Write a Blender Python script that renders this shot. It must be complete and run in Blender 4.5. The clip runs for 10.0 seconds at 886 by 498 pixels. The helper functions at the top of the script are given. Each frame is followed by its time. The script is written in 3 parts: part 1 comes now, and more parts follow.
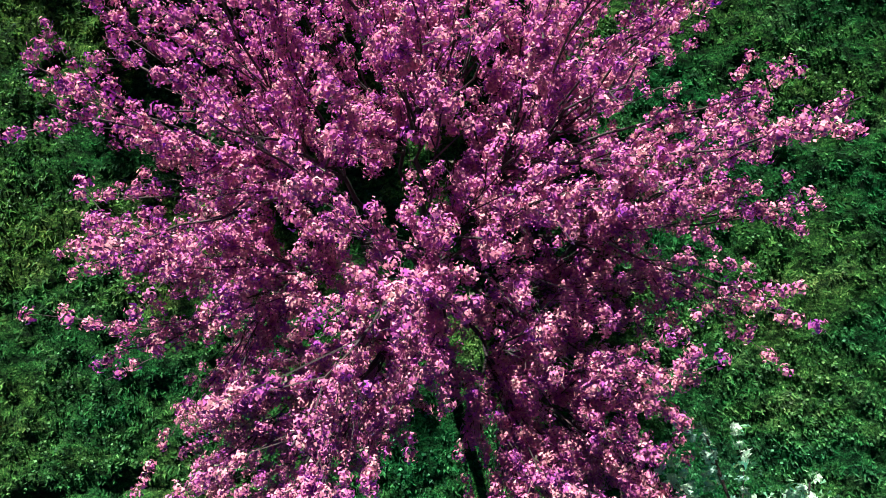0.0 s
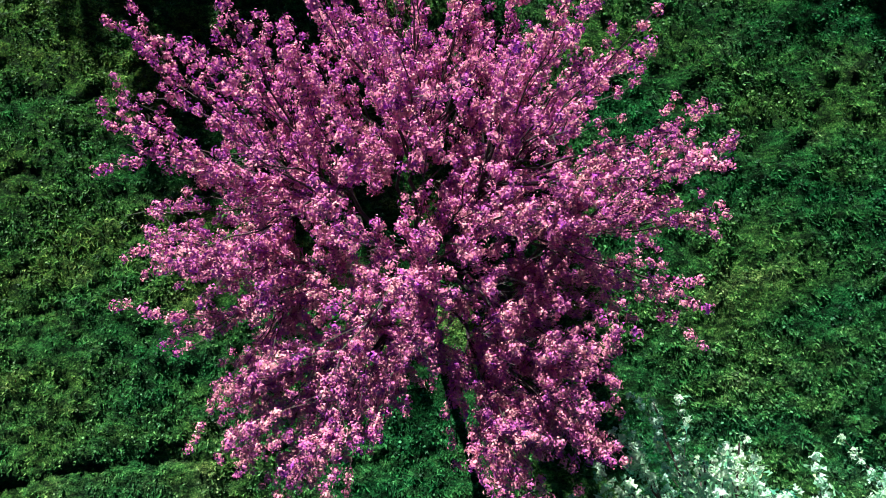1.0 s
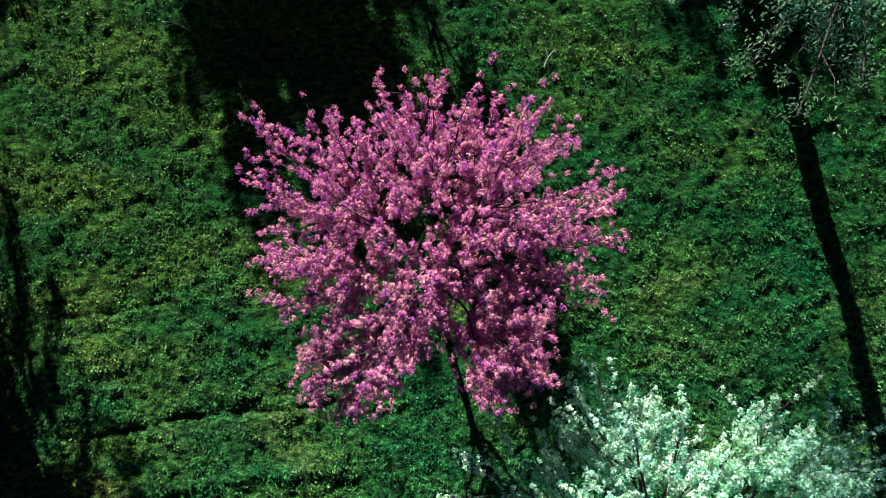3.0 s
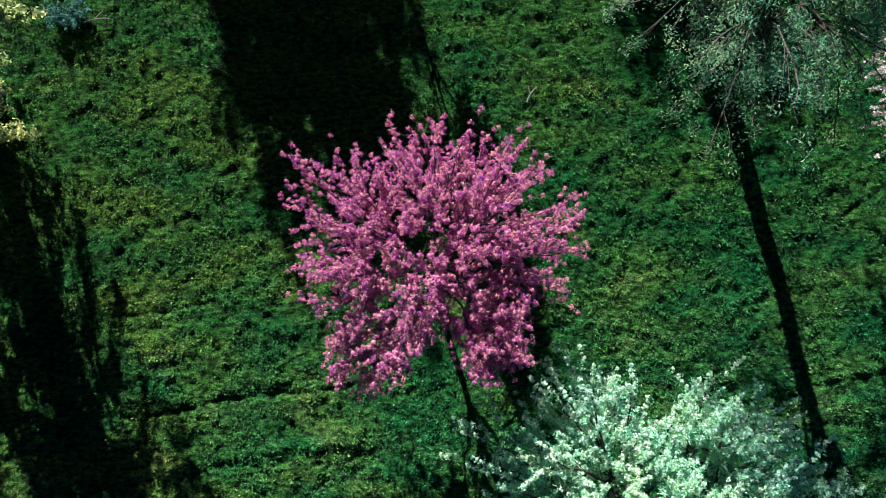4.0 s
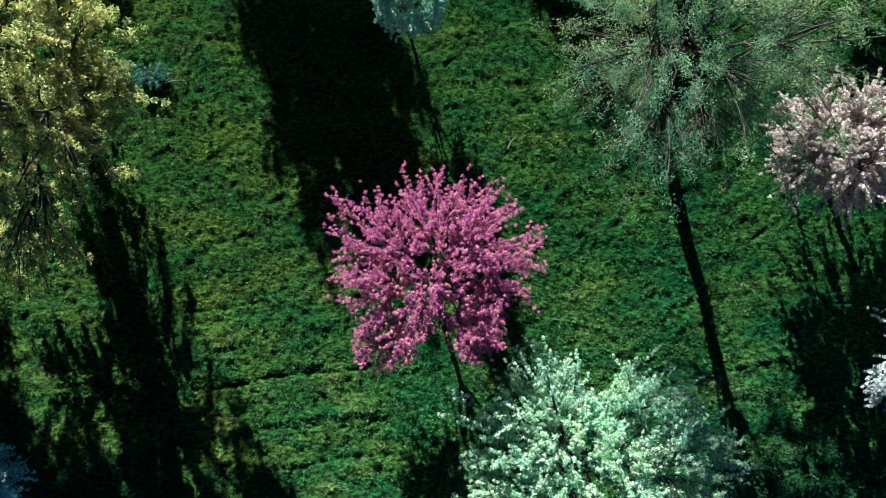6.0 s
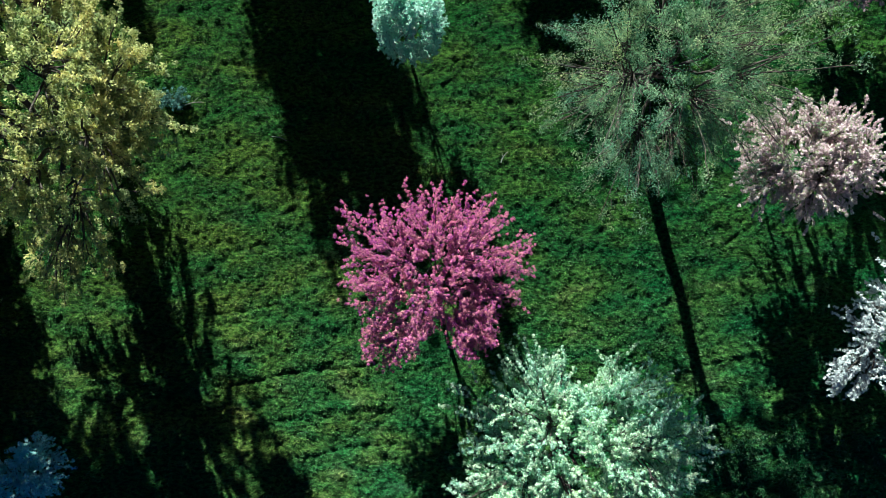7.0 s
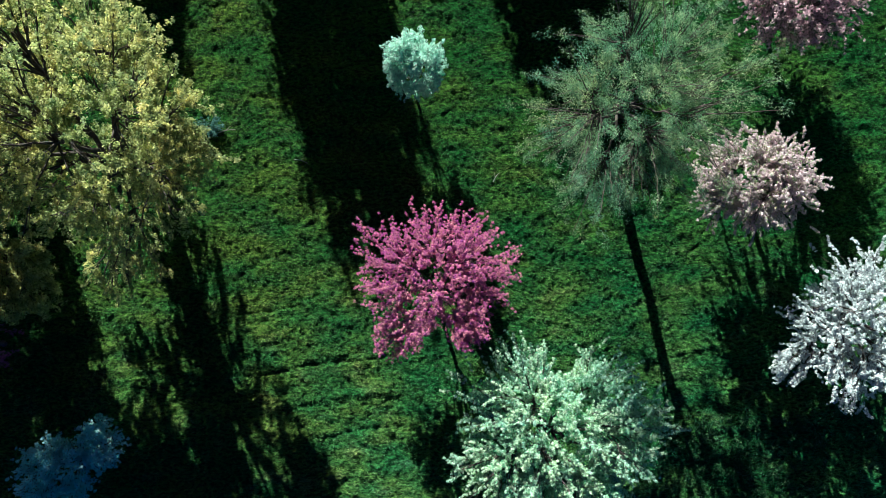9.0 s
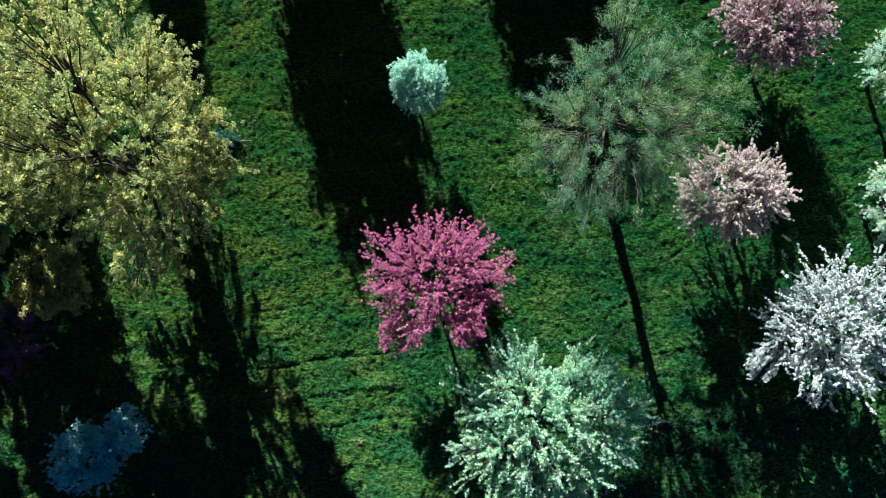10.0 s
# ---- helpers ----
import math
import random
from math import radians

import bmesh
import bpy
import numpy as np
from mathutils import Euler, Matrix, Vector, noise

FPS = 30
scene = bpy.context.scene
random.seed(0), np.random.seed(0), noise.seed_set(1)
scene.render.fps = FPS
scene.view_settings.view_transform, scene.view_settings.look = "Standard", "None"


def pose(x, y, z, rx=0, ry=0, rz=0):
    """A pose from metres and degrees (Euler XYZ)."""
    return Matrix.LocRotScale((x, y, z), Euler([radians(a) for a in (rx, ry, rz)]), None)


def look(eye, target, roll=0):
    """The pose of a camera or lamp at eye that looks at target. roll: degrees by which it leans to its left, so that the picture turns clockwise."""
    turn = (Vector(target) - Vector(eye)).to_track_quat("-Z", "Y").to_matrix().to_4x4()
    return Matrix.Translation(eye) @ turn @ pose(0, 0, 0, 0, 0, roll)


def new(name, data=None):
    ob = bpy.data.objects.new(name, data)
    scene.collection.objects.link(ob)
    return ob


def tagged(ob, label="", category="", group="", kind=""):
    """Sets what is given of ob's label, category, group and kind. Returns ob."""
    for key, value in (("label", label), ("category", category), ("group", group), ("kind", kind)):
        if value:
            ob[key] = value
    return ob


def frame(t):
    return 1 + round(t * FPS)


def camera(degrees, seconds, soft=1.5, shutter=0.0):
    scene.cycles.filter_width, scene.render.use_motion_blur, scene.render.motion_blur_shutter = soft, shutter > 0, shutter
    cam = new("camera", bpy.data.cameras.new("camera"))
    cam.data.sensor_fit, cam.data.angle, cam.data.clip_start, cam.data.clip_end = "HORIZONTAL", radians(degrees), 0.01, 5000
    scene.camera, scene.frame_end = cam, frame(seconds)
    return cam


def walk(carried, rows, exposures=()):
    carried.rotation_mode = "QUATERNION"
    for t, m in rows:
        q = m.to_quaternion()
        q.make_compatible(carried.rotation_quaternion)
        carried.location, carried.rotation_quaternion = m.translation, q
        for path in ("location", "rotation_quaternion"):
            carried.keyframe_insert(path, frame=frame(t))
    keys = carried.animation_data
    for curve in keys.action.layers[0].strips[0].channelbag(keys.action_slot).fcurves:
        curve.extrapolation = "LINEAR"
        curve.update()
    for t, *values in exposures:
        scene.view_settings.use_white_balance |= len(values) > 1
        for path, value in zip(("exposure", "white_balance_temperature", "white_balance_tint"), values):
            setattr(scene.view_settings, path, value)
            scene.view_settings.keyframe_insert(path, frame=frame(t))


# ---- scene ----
cam = camera(62.4, 10.0, soft=0.8)
PATH = [
    (0, (-0.009, 0.017, 8.604), (-0.006, 0.128, 6.607), 2.0),
    (0.5, (0.044, 0.017, 9.205), (0.049, 0.122, 7.208), 2.6),
    (1, (0.078, -0.01, 9.888), (0.084, 0.096, 7.891), 3.2),
    (1.5, (0.044, -0.007, 10.676), (0.049, 0.098, 8.679), 2.7),
    (2, (0.019, -0.039, 11.464), (0.025, 0.069, 9.467), 2.9),
    (2.5, (-0.02, -0.099, 12.433), (-0.013, 0.016, 10.436), 3.4),
    (2.7, (-0.028, -0.129, 12.843), (-0.022, -0.01, 10.847), 3.0),
    (3.8, (-0.034, -0.209, 15.722), (-0.03, -0.079, 13.726), 1.4),
    (4, (-0.032, -0.195, 16.167), (-0.028, -0.068, 14.171), 1.4),
    (4.5, (-0.014, -0.187, 17.402), (-0.009, -0.061, 15.406), 1.9),
    (5, (-0.036, -0.17, 18.56), (-0.03, -0.043, 16.564), 2.5),
    (5.5, (-0.065, -0.157, 19.68), (-0.056, -0.029, 17.684), 4.2),
    (6.8, (-0.012, -0.057, 22.526), (-0.005, 0.066, 20.53), 3.2),
    (7, (-0.021, -0.061, 22.793), (-0.013, 0.067, 20.797), 3.3),
    (7.5, (-0.04, -0.039, 23.708), (-0.032, 0.089, 21.712), 3.2),
    (8, (-0.076, -0.012, 24.567), (-0.068, 0.115, 22.571), 3.3),
    (8.5, (-0.079, -0.02, 25.395), (-0.071, 0.109, 23.399), 3.3),
    (9, (-0.043, -0.02, 26.299), (-0.035, 0.11, 24.303), 3.2),
    (9.5, (-0.04, -0.01, 27.31), (-0.033, 0.119, 25.315), 3.2),
    (10, (-0.089, 0.034, 28.303), (-0.079, 0.161, 26.307), 4.6),
]
walk(cam, [(t, look(eye, target, roll)) for t, eye, target, roll in PATH], exposures=((0, 1.78, 4030, 3),))

# ---- light: low sun beyond the top of the view, clear sky ----
SUN_ELEV, SHADE_X = 23.5, 0.28          # degrees; sideways run of a shadow per metre towards -y
sun_from = Vector((-SHADE_X, 1.0, 0)).normalized() * math.cos(radians(SUN_ELEV)) + Vector((0, 0, math.sin(radians(SUN_ELEV))))
world = bpy.data.worlds.new("world")
scene.world = world
world.use_nodes = True
wn = world.node_tree.nodes
sky = wn.new("ShaderNodeTexSky")
sky.sky_type, sky.sun_disc = "NISHITA", False
sky.sun_elevation = radians(SUN_ELEV)
sky.sun_rotation = math.atan2(sun_from.x, sun_from.y)
sky.altitude, sky.air_density, sky.dust_density, sky.ozone_density = 300, 0.05, 0.0, 5.0
world.node_tree.links.new(sky.outputs[0], wn["Background"].inputs[0])
wn["Background"].inputs[1].default_value = 0.052
sun = new("sun", bpy.data.lights.new("sun", "SUN"))
sun.data.energy, sun.data.angle, sun.data.color = 5.0, radians(0.5), (1.0, 0.735, 0.39)
sun.matrix_world = look(sun_from * 60, (0, 0, 0))


# ---- materials ----
def material(name):
    m = bpy.data.materials.new(name)
    m.use_nodes = True
    m.node_tree.nodes.clear()
    return m, m.node_tree.nodes, m.node_tree.links


def ramp(nodes, stops):
    r = nodes.new("ShaderNodeValToRGB")
    while len(r.color_ramp.elements) < len(stops):
        r.color_ramp.elements.new(0.5)
    for e, (p, c) in zip(r.color_ramp.elements, stops):
        e.position, e.color = p, (*c, 1)
    return r


def noise_of(nodes, links, scale, detail=3, rough=0.55, stretch=None):
    tc = nodes.new("ShaderNodeTexCoord")
    n = nodes.new("ShaderNodeTexNoise")
    n.inputs["Scale"].default_value, n.inputs["Detail"].default_value, n.inputs["Roughness"].default_value = scale, detail, rough
    if stretch:
        m = nodes.new("ShaderNodeMapping")
        m.inputs["Scale"].default_value, m.inputs["Rotation"].default_value = stretch, (0, 0, radians(-9))
        links.new(tc.outputs["Object"], m.inputs["Vector"])
        links.new(m.outputs[0], n.inputs["Vector"])
    else:
        links.new(tc.outputs["Object"], n.inputs["Vector"])
    return n


def mix_rgb(nodes, links, kind, fac, a, b):
    m = nodes.new("ShaderNodeMix")
    m.data_type, m.blend_type = "RGBA", kind
    for socket, v in ((m.inputs[0], fac), (m.inputs[6], a), (m.inputs[7], b)):
        if hasattr(v, "is_output"):
            links.new(v, socket)
        elif isinstance(v, tuple):
            socket.default_value = (*v, 1)
        else:
            socket.default_value = v
    return m.outputs[2]


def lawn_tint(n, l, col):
    """Tones of the lawn, shared by all that grows in it: patches of deep green, olive, dusty grey-blue, ramps along x
    and y, and finer light and dark mottling.
    """
    hue = noise_of(n, l, 0.5, 5, 0.6, (0.7, 1.5, 1))
    p = ramp(n, [(0.38, (0.62, 0.90, 0.72)), (0.47, (0.90, 1.0, 0.70)), (0.53, (1.2, 1.12, 0.66)), (0.62, (1.75, 1.35, 0.70))])
    l.new(hue.outputs["Fac"], p.inputs[0])
    col = mix_rgb(n, l, "MULTIPLY", 1.0, col, p.outputs[0])
    dusty = noise_of(n, l, 0.93, 5, 0.6, (0.8, 1.2, 1))
    q = ramp(n, [(0.55, (1, 1, 1)), (0.66, (1.5, 1.15, 1.7))])
    l.new(dusty.outputs["Fac"], q.inputs[0])
    col = mix_rgb(n, l, "MULTIPLY", 1.0, col, q.outputs[0])
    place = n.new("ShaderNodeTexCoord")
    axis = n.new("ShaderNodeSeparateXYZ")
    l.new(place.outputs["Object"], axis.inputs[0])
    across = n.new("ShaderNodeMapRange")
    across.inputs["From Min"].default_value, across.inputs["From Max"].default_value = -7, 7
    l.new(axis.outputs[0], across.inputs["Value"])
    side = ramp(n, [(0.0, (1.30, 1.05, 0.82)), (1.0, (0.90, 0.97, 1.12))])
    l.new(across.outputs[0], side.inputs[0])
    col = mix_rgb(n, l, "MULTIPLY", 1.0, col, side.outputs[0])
    along = n.new("ShaderNodeMapRange")  # paler and bluer towards -y, darker and less blue towards +y
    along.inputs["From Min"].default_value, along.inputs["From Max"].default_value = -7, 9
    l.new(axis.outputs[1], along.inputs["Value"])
    along_tint = ramp(n, [(0.0, (1.85, 1.70, 2.65)), (0.22, (1.50, 1.41, 1.85)), (0.5, (1.02, 1.0, 0.95)), (1.0, (0.88, 0.91, 0.55))])
    l.new(along.outputs[0], along_tint.inputs[0])
    col = mix_rgb(n, l, "MULTIPLY", 1.0, col, along_tint.outputs[0])
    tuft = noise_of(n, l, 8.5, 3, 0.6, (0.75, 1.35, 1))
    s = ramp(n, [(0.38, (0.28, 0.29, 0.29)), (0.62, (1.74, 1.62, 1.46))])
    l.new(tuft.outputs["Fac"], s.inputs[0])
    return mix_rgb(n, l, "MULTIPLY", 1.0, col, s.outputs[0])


def leafy(name, stops, patch=(), patch_scale=0.5, through_light=0.25, rough=0.6, tint=(1, 1, 1), spec=0.12, lawn=False, clump=0.0, mottle=True):
    """A thin leaf or petal: each one takes its own tone from the stops, patches shift the tone over metres, some light passes through."""
    m, n, l = material(name)
    geo = n.new("ShaderNodeNewGeometry")
    r = ramp(n, stops)
    tone = geo.outputs["Random Per Island"]
    if clump:  # neighbours in one cluster share half of their tone
        near = noise_of(n, l, clump, 2, 0.5)
        spread = n.new("ShaderNodeMapRange")
        spread.inputs["From Min"].default_value, spread.inputs["From Max"].default_value = 0.32, 0.68
        l.new(near.outputs["Fac"], spread.inputs["Value"])
        both = n.new("ShaderNodeMix")
        both.inputs[0].default_value = 0.6
        l.new(tone, both.inputs[2])
        l.new(spread.outputs[0], both.inputs[3])
        tone = both.outputs[0]
    l.new(tone, r.inputs[0])
    col = r.outputs[0]
    if lawn:
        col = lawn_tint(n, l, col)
    if patch:
        big = noise_of(n, l, patch_scale, 4, 0.6)
        p = ramp(n, patch)
        l.new(big.outputs["Fac"], p.inputs[0])
        col = mix_rgb(n, l, "MULTIPLY", 1.0, col, p.outputs[0])
        if mottle:
            small = noise_of(n, l, patch_scale * 9, 2, 0.5)
            q = ramp(n, [(0.35, (0.5, 0.58, 0.6)), (0.65, (1.5, 1.4, 1.25))])
            l.new(small.outputs["Fac"], q.inputs[0])
            col = mix_rgb(n, l, "MULTIPLY", 1.0, col, q.outputs[0])
    b = n.new("ShaderNodeBsdfPrincipled")
    l.new(col, b.inputs["Base Color"])
    b.inputs["Roughness"].default_value = rough
    b.inputs["Specular IOR Level"].default_value = spec
    t = n.new("ShaderNodeBsdfTranslucent")
    l.new(mix_rgb(n, l, "MULTIPLY", 1.0, col, tint), t.inputs[0])
    mix = n.new("ShaderNodeMixShader")
    mix.inputs[0].default_value = through_light
    l.new(b.outputs[0], mix.inputs[1])
    l.new(t.outputs[0], mix.inputs[2])
    out = n.new("ShaderNodeOutputMaterial")
    l.new(mix.outputs[0], out.inputs[0])
    return m


def bark(name, dark, light, scale=14):
    m, n, l = material(name)
    big = noise_of(n, l, 2.2, 3)
    fine = noise_of(n, l, scale, 6, 0.7)
    r = ramp(n, [(0.3, dark), (0.7, light)])
    l.new(fine.outputs["Fac"], r.inputs[0])
    col = mix_rgb(n, l, "MULTIPLY", 0.6, r.outputs[0], big.outputs["Color"])
    bump = n.new("ShaderNodeBump")
    bump.inputs["Strength"].default_value, bump.inputs["Distance"].default_value = 0.7, 0.02
    l.new(fine.outputs["Fac"], bump.inputs["Height"])
    b = n.new("ShaderNodeBsdfPrincipled")
    l.new(col, b.inputs["Base Color"])
    l.new(bump.outputs[0], b.inputs["Normal"])
    b.inputs["Roughness"].default_value = 0.85
    out = n.new("ShaderNodeOutputMaterial")
    l.new(b.outputs[0], out.inputs[0])
    return m


def soil():
    m, n, l = material("thatch_and_soil")
    fine = noise_of(n, l, 38, 8, 0.8)
    a = ramp(n, [(0.38, (0.003, 0.014, 0.004)), (0.5, (0.022, 0.074, 0.016)), (0.62, (0.074, 0.172, 0.046))])
    l.new(fine.outputs["Fac"], a.inputs[0])
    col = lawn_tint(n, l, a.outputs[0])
    bump = n.new("ShaderNodeBump")
    bump.inputs["Strength"].default_value, bump.inputs["Distance"].default_value = 1.0, 0.07
    l.new(fine.outputs["Fac"], bump.inputs["Height"])
    streak = noise_of(n, l, 13, 4, 0.7, (0.4, 1.6, 1))
    rows = n.new("ShaderNodeBump")
    rows.inputs["Strength"].default_value, rows.inputs["Distance"].default_value = 1.0, 0.09
    l.new(streak.outputs["Fac"], rows.inputs["Height"])
    l.new(rows.outputs[0], bump.inputs["Normal"])
    b = n.new("ShaderNodeBsdfPrincipled")
    l.new(col, b.inputs["Base Color"])
    l.new(bump.outputs[0], b.inputs["Normal"])
    b.inputs["Roughness"].default_value = 0.95
    b.inputs["Specular IOR Level"].default_value = 0.1
    out = n.new("ShaderNodeOutputMaterial")
    l.new(b.outputs[0], out.inputs[0])
    return m


MAT = {
    "soil": soil(),
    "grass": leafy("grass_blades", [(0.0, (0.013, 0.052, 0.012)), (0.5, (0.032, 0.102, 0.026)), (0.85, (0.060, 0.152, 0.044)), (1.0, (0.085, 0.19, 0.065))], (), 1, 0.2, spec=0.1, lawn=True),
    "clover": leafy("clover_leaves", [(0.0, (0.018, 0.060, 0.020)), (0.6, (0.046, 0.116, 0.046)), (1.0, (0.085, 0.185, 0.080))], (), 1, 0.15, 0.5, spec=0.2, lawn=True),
    # violet low stop and through-light tint put purple skylit shade into the petals
    "pink": leafy("deep_pink_petals", [(0.0, (0.29, 0.048, 0.44)), (0.3, (0.52, 0.12, 0.39)), (0.6, (0.72, 0.255, 0.35)), (0.88, (0.85, 0.44, 0.42)), (1.0, (0.91, 0.59, 0.53))], (), 1, 0.22, 0.8, (0.24, 0.07, 1.0), 0.0, clump=7),
    "pale_pink": leafy("pale_pink_petals", [(0.0, (0.58, 0.42, 0.48)), (0.6, (0.74, 0.60, 0.63)), (1.0, (0.88, 0.80, 0.80))], (), 1, 0.25, clump=7),
    "rose": leafy("rose_petals", [(0.0, (0.48, 0.30, 0.38)), (0.6, (0.66, 0.46, 0.52)), (1.0, (0.82, 0.66, 0.68))], (), 1, 0.2, clump=7),
    "purple": leafy("purple_petals", [(0.0, (0.2, 0.05, 0.2)), (1.0, (0.45, 0.2, 0.4))], (), 1, 0.2),
    "white": leafy("white_petals", [(0.0, (0.58, 0.62, 0.63)), (0.6, (0.73, 0.77, 0.78)), (1.0, (0.86, 0.87, 0.86))], (), 1, 0.22, clump=6),
    # patch paints the teal of the shaded crown sides into random clumps
    "greenwhite": leafy("greenish_white_petals", [(0.0, (0.50, 0.67, 0.54)), (0.6, (0.79, 0.88, 0.73)), (1.0, (0.95, 0.95, 0.85))], [(0.40, (0.84, 0.97, 0.98)), (0.56, (1.0, 1.0, 0.92))], 0.75, 0.45, 0.8, spec=0.03, clump=5, mottle=False),
    "mintwhite": leafy("mint_white_petals", [(0.0, (0.36, 0.62, 0.50)), (0.6, (0.59, 0.80, 0.66)), (1.0, (0.83, 0.90, 0.80))], (), 1, 0.4, clump=6),
    # white petals; the blue-green of the deep shade is put into their colour
    "shaded_white": leafy("shaded_white_petals", [(0.0, (0.40, 0.70, 0.73)), (0.6, (0.60, 0.84, 0.86)), (1.0, (0.89, 0.94, 0.95))], (), 1, 0.4, clump=6),
    "young": leafy("young_green_leaves", [(0.0, (0.14, 0.30, 0.06)), (0.6, (0.30, 0.46, 0.12)), (1.0, (0.50, 0.60, 0.22))], (), 1, 0.3, 0.45),
    "sage": leafy("grey_green_leaves", [(0.0, (0.10, 0.30, 0.22)), (0.6, (0.28, 0.48, 0.24)), (1.0, (0.54, 0.65, 0.28))], (), 1, 0.35, 0.6, spec=0.05, clump=1.2),
    "mint_leaf": leafy("blue_green_leaves", [(0.0, (0.05, 0.13, 0.11)), (1.0, (0.17, 0.29, 0.25))], (), 1, 0.2),
    "weed": leafy("weed_leaves", [(0.0, (0.02, 0.07, 0.02)), (0.7, (0.05, 0.125, 0.045)), (1.0, (0.16, 0.24, 0.12))], (), 1, 0.25),
    "dull": leafy("dull_green_leaves", [(0.0, (0.05, 0.10, 0.05)), (1.0, (0.10, 0.16, 0.09))], (), 1, 0.25),
    "bronze": leafy("bronze_leaves", [(0.0, (0.09, 0.07, 0.06)), (1.0, (0.20, 0.20, 0.12))], (), 1, 0.25),
    "maple": leafy("yellow_green_leaves", [(0.0, (0.24, 0.31, 0.12)), (0.5, (0.49, 0.51, 0.19)), (1.0, (0.77, 0.74, 0.38))],
                   [(0.35, (0.84, 0.96, 1.0)), (0.6, (1.08, 1.02, 0.92))], 0.35, 0.62, spec=0.08, clump=3),
    "needle": leafy("grey_green_needles", [(0.0, (0.11, 0.21, 0.12)), (0.6, (0.25, 0.37, 0.21)), (1.0, (0.44, 0.53, 0.34))],
                    [(0.35, (0.75, 1.0, 1.1)), (0.65, (1.25, 1.05, 0.8))], 0.4, 0.5, spec=0.05, clump=2.5),
    "bark": bark("grey_brown_bark", (0.05, 0.04, 0.035), (0.20, 0.17, 0.14)),
    "dark_bark": bark("dark_brown_bark", (0.03, 0.022, 0.018), (0.12, 0.09, 0.07)),
    "plum_bark": bark("plum_brown_bark", (0.03, 0.018, 0.022), (0.11, 0.07, 0.07)),
    "pale_bark": bark("pale_grey_bark", (0.22, 0.20, 0.17), (0.48, 0.45, 0.38)),
    "cut_wood": bark("pale_cut_wood", (0.45, 0.40, 0.28), (0.72, 0.68, 0.52), 30),
}


# ---- mesh helpers ----
def mesh_of(name, verts, faces, smooth=False):
    """A mesh from an (n, 3) array of places and an (m, 3 or 4) array of corners."""
    verts, faces = np.asarray(verts, np.float32), np.asarray(faces, np.int32)
    me = bpy.data.meshes.new(name)
    k = faces.shape[1]
    me.vertices.add(len(verts))
    me.vertices.foreach_set("co", verts.ravel())
    me.loops.add(faces.size)
    me.loops.foreach_set("vertex_index", faces.ravel())
    me.polygons.add(len(faces))
    me.polygons.foreach_set("loop_start", np.arange(0, faces.size, k, dtype=np.int32))
    me.polygons.foreach_set("use_smooth", np.full(len(faces), smooth))
    me.update(calc_edges=True)
    return me


def part(name, me, mat, parent=None, label="", kind=""):
    ob = new(name, me)
    me.materials.append(mat)
    if parent:
        ob.parent = parent
    return tagged(ob, label=label, kind=kind)


def unit(v):
    return v / np.maximum(np.linalg.norm(v, axis=-1, keepdims=True), 1e-9)


def bezier(p0, p1, p2, n):
    t = np.linspace(0, 1, n)[None, :, None]
    return (1 - t) ** 2 * p0[:, None] + 2 * t * (1 - t) * p1[:, None] + t ** 2 * p2[:, None]


def tubes(lines, r0, r1, k, flare=0.0):
    """Tapered tubes along polylines (b, n, 3): places and corners."""
    b, n, _ = lines.shape
    tan = unit(np.gradient(lines, axis=1))
    ref = np.where(np.abs(tan[..., 2:3]) > 0.8, np.array([1.0, 0.1, 0.05]), np.array([0.05, 0.1, 1.0]))
    u = unit(np.cross(tan, ref))
    v = np.cross(tan, u)
    s = np.linspace(0, 1, n)[None, :]
    rad = r0[:, None] * (1 - s) + r1[:, None] * s + flare * r0[:, None] * np.exp(-s * 9)
    a = np.arange(k) * 2 * np.pi / k
    ring = u[:, :, None] * np.cos(a)[None, None, :, None] + v[:, :, None] * np.sin(a)[None, None, :, None]
    verts = (lines[:, :, None] + ring * rad[:, :, None, None]).reshape(-1, 3)
    base = (np.arange(b) * n * k)[:, None, None]
    i = (np.arange(n - 1) * k)[None, :, None]
    j = np.arange(k)[None, None, :]
    j2 = (j + 1) % k
    faces = np.stack([base + i + j, base + i + j2, base + i + k + j2, base + i + k + j], -1).reshape(-1, 4)
    return verts, faces


def petals(rng, centres, out, count, spread, length, width, cup=0.35, aim=0.6, slim=False, rag=0.6):
    """count small bent leaves or petals round each centre, facing partly along out: places and corners."""
    c = np.repeat(centres, count, 0)
    o = np.repeat(out, count, 0)
    m = len(c)
    d = unit(rng.normal(size=(m, 3)) + aim * o)
    pos = c + d * spread * rng.uniform(0.25, 1.0, (m, 1))
    nrm = unit(d + rag * rng.normal(size=(m, 3)))
    u = unit(np.cross(nrm, rng.normal(size=(m, 3))))
    v = np.cross(nrm, u)
    ln = length * rng.uniform(0.7, 1.3, (m, 1))
    wd = width * rng.uniform(0.7, 1.3, (m, 1))
    if slim:
        verts = np.stack([pos - u * ln * 0.5 - v * wd * 0.5, pos - u * ln * 0.5 + v * wd * 0.5, pos + u * ln * 0.5], 1).reshape(-1, 3)
        return verts, np.arange(m * 3).reshape(-1, 3)
    lift = nrm * ln * cup
    verts = np.stack([pos - u * ln * 0.5, pos - v * wd * 0.5 + lift * 0.5, pos + u * ln * 0.5, pos + v * wd * 0.5 + lift * 0.5], 1).reshape(-1, 3)
    q = np.arange(m)[:, None] * 4
    return verts, np.concatenate([q + np.array([[0, 1, 2]]), q + np.array([[0, 2, 3]])], 0)


